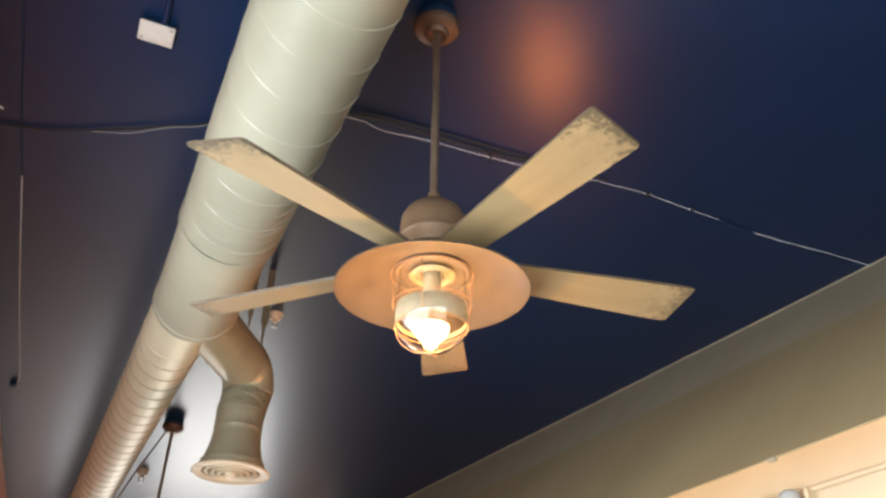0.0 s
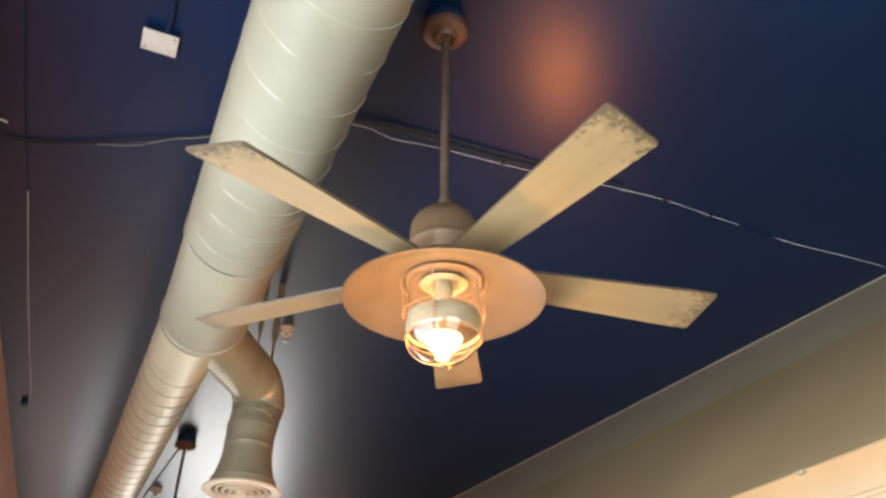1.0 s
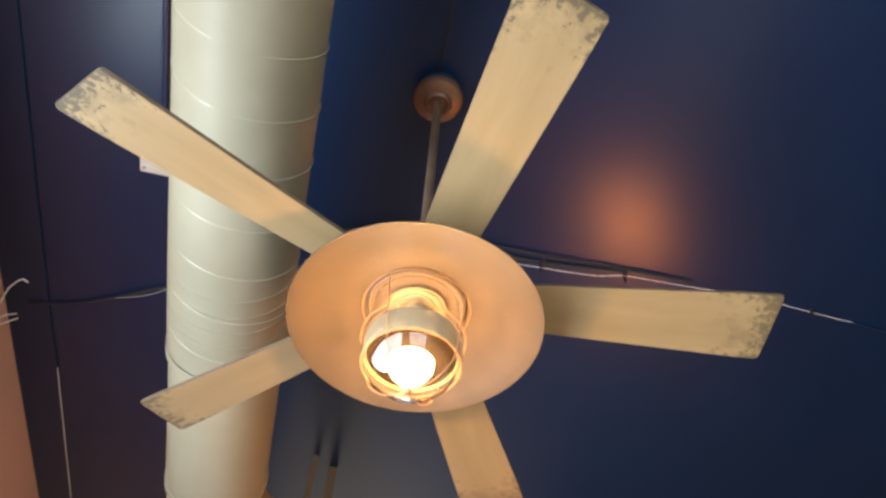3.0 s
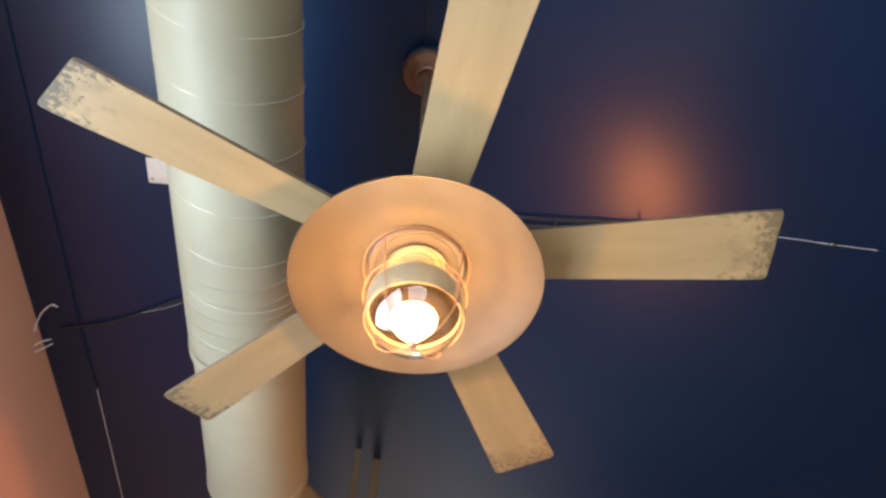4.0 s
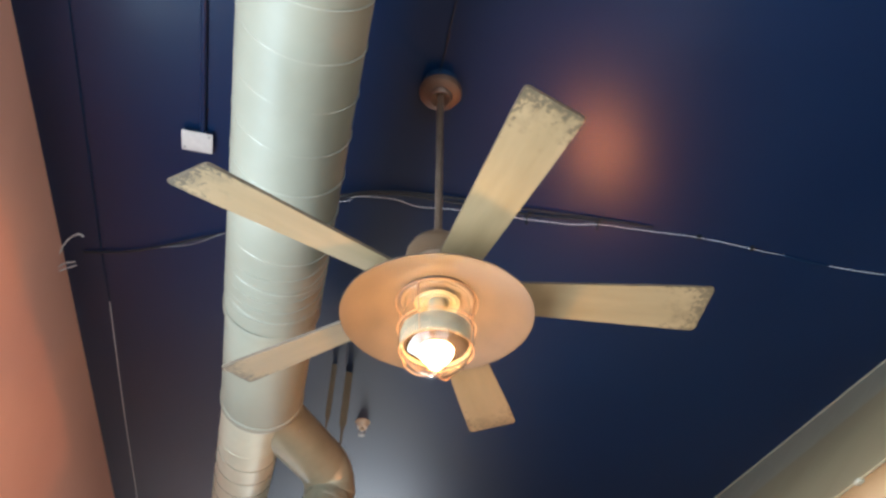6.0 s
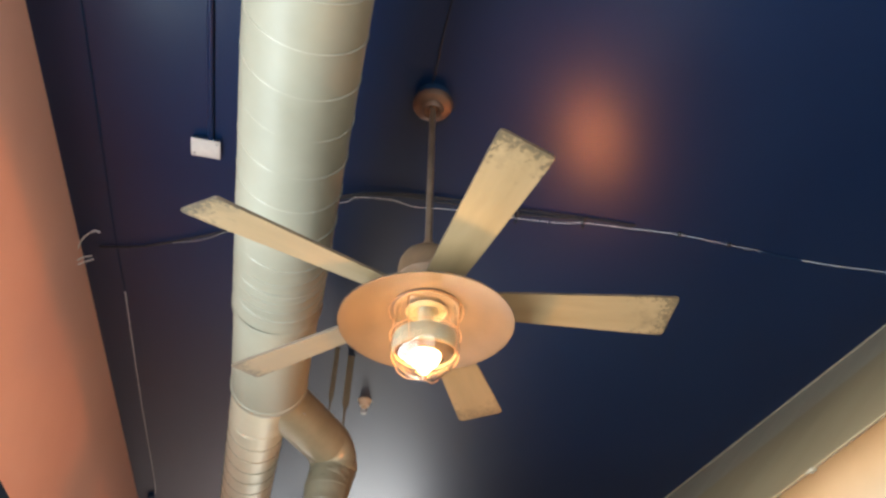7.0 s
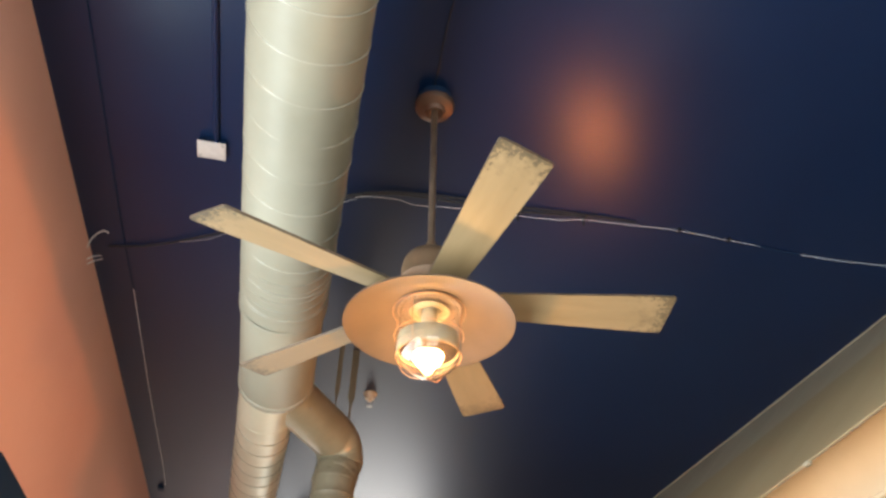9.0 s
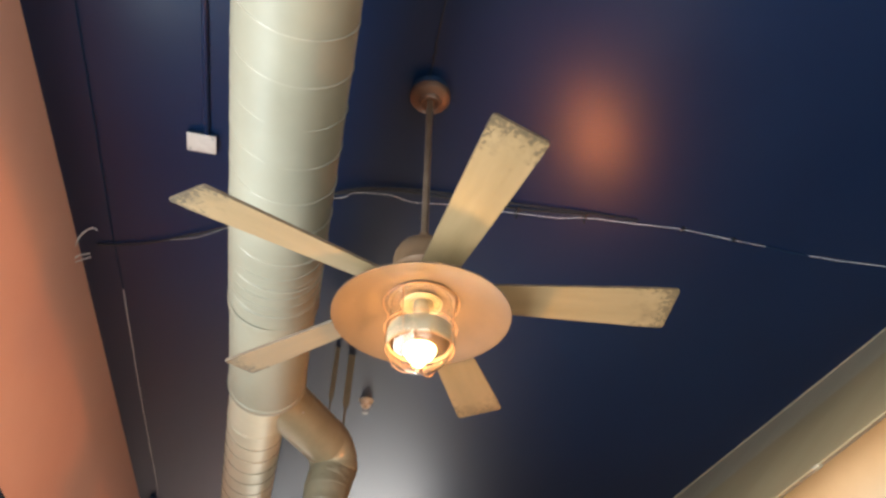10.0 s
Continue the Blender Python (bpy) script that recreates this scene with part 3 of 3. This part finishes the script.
    for k in range(4):
        a = radians(232 + 90 * k)
        prof = smooth_path([(0.1, 0, z(2.957)), (0.098, 0, z(2.92)), (0.0935, 0, z(2.876)), (0.0865, 0, z(2.818)), (0.077, 0, z(2.793)), (0.05, 0, z(2.768)), (0.022, 0, z(2.759)), (0.0, 0, z(2.757))], 5)
        part("cage_wire", tube_bm([(p.x * math.cos(a), p.x * math.sin(a), p.z) for p in prof], 0.0012, 8), WIRE, cage)
    return root


ceiling_fan()


# ---------------------------------------------------------------- cables, boxes and small fixtures on the ceiling
def junction_box():
    root = thing("junction_box", (-0.76, 0.402, CEIL), "junction box with a white cover plate on the ceiling", "junction box")
    part("box", box_bm(-0.047, 0.047, -0.037, 0.037, -0.022, 0, 0.003), DARK, root, "navy painted box")
    cover = part("cover", box_bm(-0.051, 0.051, -0.043, 0.043, -0.0255, -0.0225, 0.0012), WHITE, root, "white cover plate")
    for x, y in ((-0.04, 0.03), (0.04, -0.03)):
        part("screw", lathe_bm([(0, -0.0275), (0.004, -0.027), (0.005, -0.0253)], 12), STEEL, cover).location = (x, y, 0)
    part("conduit", tube_bm([(0.016, -0.036, -0.011), (0.018, -2.0, -0.011), (0.018, BACK_Y - 0.39, -0.011)], 0.0095, 12), CEILING, root, "navy painted conduit")
    part("knockout", tube_bm([(0.02, 0.036, -0.012), (0.02, 0.05, -0.012)], 0.009, 12), DARK, root)
    return root


junction_box()


def cable(name, pts, radius, mat, label):
    pts = [(x - 0.022 * min(max(x, 0), 1.4), y - 0.035 * min(max((x - 0.5) / 0.6, 0), 1), h) for x, y, h in pts]
    return tagged(mesh_object(name, tube_bm(smooth_path(pts, 6), radius, 8), mat), label, "cable")


ZC = CEIL - 0.008
cable("cable", [(-1.2, 1.1, ZC), (-1.02, 1.05, ZC), (-0.8, 0.93, ZC - 0.004), (-0.5, 0.75, ZC), (-0.36, 0.63, ZC), (-0.23, 0.54, ZC - 0.003), (-0.06, 0.49, ZC), (0.17, 0.478, ZC - 0.003), (0.43, 0.474, ZC), (0.69, 0.452, ZC)], 0.0045, BLACK, "black cable run across the navy ceiling")
cable("cable", [(-0.5, 0.73, ZC), (-0.25, 0.535, ZC - 0.008), (-0.06, 0.475, ZC - 0.004), (0.2, 0.455, ZC), (0.45, 0.445, ZC - 0.004), (0.7, 0.443, ZC), (0.9, 0.45, ZC)], 0.004, BLACK, "black cable beside another on the ceiling")
cable("cable", [(-0.42, 0.62, ZC - 0.006), (-0.29, 0.575, ZC - 0.016), (-0.23, 0.555, ZC - 0.012), (-0.2, 0.52, ZC - 0.016), (-0.07, 0.505, ZC - 0.013), (0.02, 0.52, ZC - 0.014), (0.17, 0.5, ZC - 0.014), (0.43, 0.485, ZC - 0.014), (0.6, 0.478, ZC - 0.012), (0.69, 0.462, ZC - 0.01), (0.9, 0.47, ZC), (1.09, 0.468, ZC), (1.31, 0.478, ZC), (1.453, 0.485, ZC + 0.003)], 0.0008, PALE, "pale cable strung along black cables")
cable("cable", [(-0.9, 0.985, ZC - 0.008), (-0.78, 0.93, ZC - 0.014), (-0.66, 0.84, ZC - 0.01), (-0.55, 0.77, ZC - 0.014), (-0.42, 0.62, ZC - 0.006)], 0.0011, GREY, "grey cable crossing behind the duct")
cable("cable", [(1.64, 0.496, ZC + 0.003), (1.8, 0.49, ZC), (2.0, 0.476, ZC), (2.26, 0.468, ZC)], 0.001, PALE, "pale cable running on to the taupe wall")
cable("cable", [(1.453, 0.485, ZC + 0.003), (1.55, 0.494, ZC + 0.002), (1.64, 0.496, ZC + 0.003)], 0.0028, DARK, "navy painted stretch of cable")
cable("cable", [(-1.13, -1.2, ZC + 0.004), (-1.135, 0.8, ZC + 0.004), (-1.125, 1.4, ZC + 0.004)], 0.003, DARK, "navy painted cable along the red wall")
cable("cable", [(-1.125, 1.4, ZC + 0.004), (-1.122, 2.4, ZC + 0.004), (-1.108, 3.5, ZC + 0.004), (-1.12, 3.68, ZC)], 0.0017, PALE, "thin pale cable along the red wall")
cable("cable", [(-0.028, -0.06, ZC), (-0.027, -0.14, ZC), (-0.033, -0.384, ZC), (-0.02, -1.2, ZC), (-0.03, BACK_Y + 0.02, ZC)], 0.002, BLACK, "dark cable feeding the fan canopy")


def cable_clip(x, y, w=0.008):
    root = thing("cable_clip", (x, y, CEIL), "small dark clip holding the ceiling cables", "cable clip", "cable clips")
    part("strap", box_bm(-w / 2, w / 2, -0.03, 0.02, -0.024, -0.0215, 0.0008), BLACK, root)
    part("post", box_bm(-w / 2, w / 2, 0.015, 0.02, -0.042, 0, 0.0008), BLACK, root)
    return root


for x, y in ((0.416, 0.475), (0.674, 0.44)):
    cable_clip(x, y)
for x, y in ((1.066, 0.431), (1.281, 0.439)):
    root = thing("cable_clip", (x, y, CEIL), "small dark clip holding the ceiling cables", "cable clip", "cable clips")
    part("strap", box_bm(-0.006, 0.006, -0.008, 0.01, -0.0145, 0, 0.001), BLACK, root)


def sprinkler(x, y, size=1.0):
    root = thing("sprinkler", (x, y, CEIL), "small tan metal pendent sprinkler head on the ceiling", "sprinkler", "sprinkler heads")
    root.scale = (size, size, size)
    part("escutcheon", lathe_bm([(0.0, 0), (0.036, 0), (0.037, -0.003), (0.03, -0.008), (0.026, -0.03), (0.024, -0.034), (0.0, -0.034)], 32), TAN, root)
    part("body", lathe_bm([(0.0, -0.034), (0.012, -0.034), (0.012, -0.046), (0.008, -0.05), (0.0, -0.05)], 20), TAN, root)
    bm = tube_bm(smooth_path([(-0.011, 0, -0.046), (-0.014, 0, -0.058), (-0.004, 0, -0.072), (0.004, 0, -0.072), (0.014, 0, -0.058), (0.011, 0, -0.046)], 4), 0.0022, 6)
    part("frame", bm, STEEL, root)
    part("deflector", lathe_bm([(0, -0.072), (0.015, -0.073), (0.016, -0.075), (0.0, -0.076)], 20), STEEL, root)
    return root


sprinkler(0.05, 2.09)
sprinkler(-0.2, 5.18, 1.4)


def fan_hanger(x, y):
    """The top of a second fan's mount, farther along the room."""
    root = thing("fan_mount", (x, y, CEIL), "copper canopy cup with a dark downrod and a stay wire", "fan mount")
    # drum in navy gives the cup's dark reflection in the ceiling
    part("dark_drum", lathe_bm([(0.0, 0), (0.062, 0), (0.0625, -0.05), (0.0, -0.051)], 40), DARK, root, "navy drum above the canopy cup, in place of its dark ceiling reflection")
    part("canopy", lathe_bm([(0.0, -0.046), (0.066, -0.046), (0.069, -0.05), (0.069, -0.06), (0.06, -0.076), (0.046, -0.084), (0.036, -0.086), (0.034, -0.094), (0.0, -0.095)], 40), COPPER, root)
    part("downrod", tube_bm([(0, 0, -0.05), (0, 0, -0.9)], 0.0105, 16), BRONZE, root)
    part("end_cap", lathe_bm([(0.0, -0.87), (0.03, -0.875), (0.05, -0.9), (0.05, -0.93), (0.0, -0.94)], 32), MOTOR, root)
    part("stay_wire", tube_bm([(-0.035, 0.0, -0.085), (-0.17, 0.0, -0.38), (-0.32, 0.0, -0.76)], 0.006, 10), STEEL, root, "slanting pale steel stay")
    return root


fan_hanger(-0.16, 3.9)


def cable_box(x, y):
    root = thing("cable_box", (x, y, CEIL), "small navy painted box where the wall cable ends", "junction box")
    part("box", box_bm(-0.018, 0.018, -0.028, 0.028, -0.025, 0, 0.003), DARK, root)
    part("lid", box_bm(-0.0195, 0.0195, -0.0295, 0.0295, -0.028, -0.0255, 0.001), DARK, root)
    return root


cable_box(-1.14, 3.71)


def loose_wires():
    root = thing("loose_wires", (-1.253, 1.077, CEIL), "short pale wire ends poking out at the wall top", "wires")
    part("wire", tube_bm(smooth_path([(-0.04, 0.08, -0.06), (-0.03, 0.03, -0.03), (0.0, -0.04, -0.02), (0.045, -0.09, -0.018), (0.068, -0.085, -0.02)], 6), 0.0028, 8), PALE, root)
    part("wire", tube_bm(smooth_path([(-0.04, 0.08, -0.07), (-0.01, 0.06, -0.05), (0.03, 0.045, -0.045)], 6), 0.0022, 8), PALE, root)
    part("wire", tube_bm(smooth_path([(-0.04, 0.1, -0.07), (0.0, 0.085, -0.05), (0.035, 0.06, -0.05)], 6), 0.0022, 8), PALE, root)
    return root


loose_wires()


def sconce(y):
    x = part_x(y)
    root = thing("wall_sconce", (x, y, 2.6), "amber glass uplight in a bronze cup on an arm", "lamp", "lamps along the soffit")
    part("backplate", box_bm(0.03, 0.1, -0.035, 0.035, 0.088, 0.1, 0.004), BRONZE, root)
    part("arm", tube_bm(smooth_path([(0.07, 0, 0.09), (0.06, 0, -0.02), (-0.02, 0, -0.07), (-0.123, 0, -0.062)], 5), 0.006, 10), BRONZE, root)
    part("cup", lathe_bm([(0.0, -0.072), (0.035, -0.068), (0.062, -0.045), (0.068, -0.03), (0.07, -0.022), (0.0675, -0.022), (0.0655, -0.03), (0.06, -0.042), (0.034, -0.064), (0.0, -0.068)], 40), BRONZE, root, "bronze cup open at the top").location = (-0.123, 0, 0)
    # half shield added to keep the lamp's light off soffit and wall
    bm = bmesh.new()
    rows = []
    for h in (-0.03, 0.04, 0.1, 0.16):
        for r in (0.076, 0.079):
            rows.append([bm.verts.new((r * math.cos(a), r * math.sin(a), h)) for a in np.linspace(-1.75, 1.75, 25)])
    for q in range(24):
        for k in range(0, 6, 2):
            bm.faces.new((rows[k][q], rows[k + 2][q], rows[k + 2][q + 1], rows[k][q + 1]))
            bm.faces.new((rows[k + 1][q], rows[k + 1][q + 1], rows[k + 3][q + 1], rows[k + 3][q]))
        bm.faces.new((rows[0][q], rows[0][q + 1], rows[1][q + 1], rows[1][q]))
        bm.faces.new((rows[6][q], rows[7][q], rows[7][q + 1], rows[6][q + 1]))
    for q in (0, 24):
        for k in range(0, 6, 2):
            bm.faces.new((rows[k][q], rows[k + 1][q], rows[k + 3][q], rows[k + 2][q]))
    part("shield", bm, BRONZE, root, "unseen half shield added to block the lamp light towards the wall").location = (-0.123, 0, 0)
    globe = part("globe", lathe_bm([(0.02, -0.055), (0.045, -0.03), (0.058, 0.005), (0.05, 0.04), (0.028, 0.06), (0.0, 0.066)], 32), AMBER, root, "glowing amber glass globe")
    globe.location = (-0.123, 0, 0)
    globe.visible_shadow = False
    return root


for y in SCONCES:
    sconce(y)


def wall_pipe():
    root = thing("wall_pipe", (bar_x(0) - 0.02, 0, 2.752), "thin cream painted pipe along the cream wall", "pipe")
    part("run", tube_bm([(-0.002 * 3.4, -3.4, 0), (0.002 * 0.4, 0.4, 0)], 0.009, 14), CREAM, root)
    part("drop", tube_bm([(-0.021, 0.385, 0.0), (-0.021, 0.385, -0.6)], 0.008, 14), CREAM, root)
    return root


wall_pipe()


def clamp(y):
    root = thing("wall_clamp", (bar_x(y), y, 2.735), "dull grey rounded fitting on the cream wall", "fitting", "grey fittings")
    part("head", lathe_bm([(0.0, 0.02), (0.02, 0.019), (0.032, 0.012), (0.036, 0.0), (0.034, -0.02), (0.0, -0.024)], 32), GREY, root).location = (-0.06, 0, 0)
    part("stem", tube_bm([(-0.05, 0, -0.005), (0.0, 0, -0.005)], 0.012, 12), GREY, root)
    return root


for y in (0.44, 0.57):
    clamp(y)


def window(name, y0, y1, z0, z1):
    """Frame, sill and mullion of the side window."""
    root = thing(name, wall_spin @ Vector((WALL_X, (y0 + y1) / 2, z0)), "wide dark-framed window in the red wall", "window", kind="structure")
    root.rotation_euler = (0, 0, radians(WALL_TURN))
    h, w = z1 - z0, (y1 - y0) / 2
    fr = DARK
    part("window_frame", box_bm(-0.12, 0.02, -w - 0.06, w + 0.06, h - 0.05, h + 0.06, 0.004), fr, root)
    part("header_board", box_bm(0.0, 0.02, w + 0.061, w + 0.95, h - 0.1, h + 0.08, 0.004), fr, root, "navy painted board beside the window head")
    part("window_frame", box_bm(-0.12, 0.02, -w - 0.06, -w + 0.04, 0.05, h - 0.051, 0.004), fr, root)
    part("window_frame", box_bm(-0.12, 0.02, w - 0.04, w + 0.06, 0.05, h - 0.051, 0.004), fr, root)
    part("window_sill", box_bm(-0.14, 0.06, -w - 0.08, w + 0.08, -0.02, 0.049, 0.004), fr, root)
    return root


window("window_1", *SIDE_WIN)


def fill_strip():
    y = 2.2
    # made-up housing for the added fill, out of sight behind the edge
    root = thing("bar_wall_fill", (part_x(y) + 0.22, y, 2.906), "unseen warm fill strip added behind the soffit edge to light the cream wall", "strip lamp")
    root.rotation_euler = (0, 0, -0.002)
    part("housing", box_bm(-0.02, 0.02, -3.7, 3.7, 0.0, 0.012, 0.002), STEEL, root)
    return root


fill_strip()
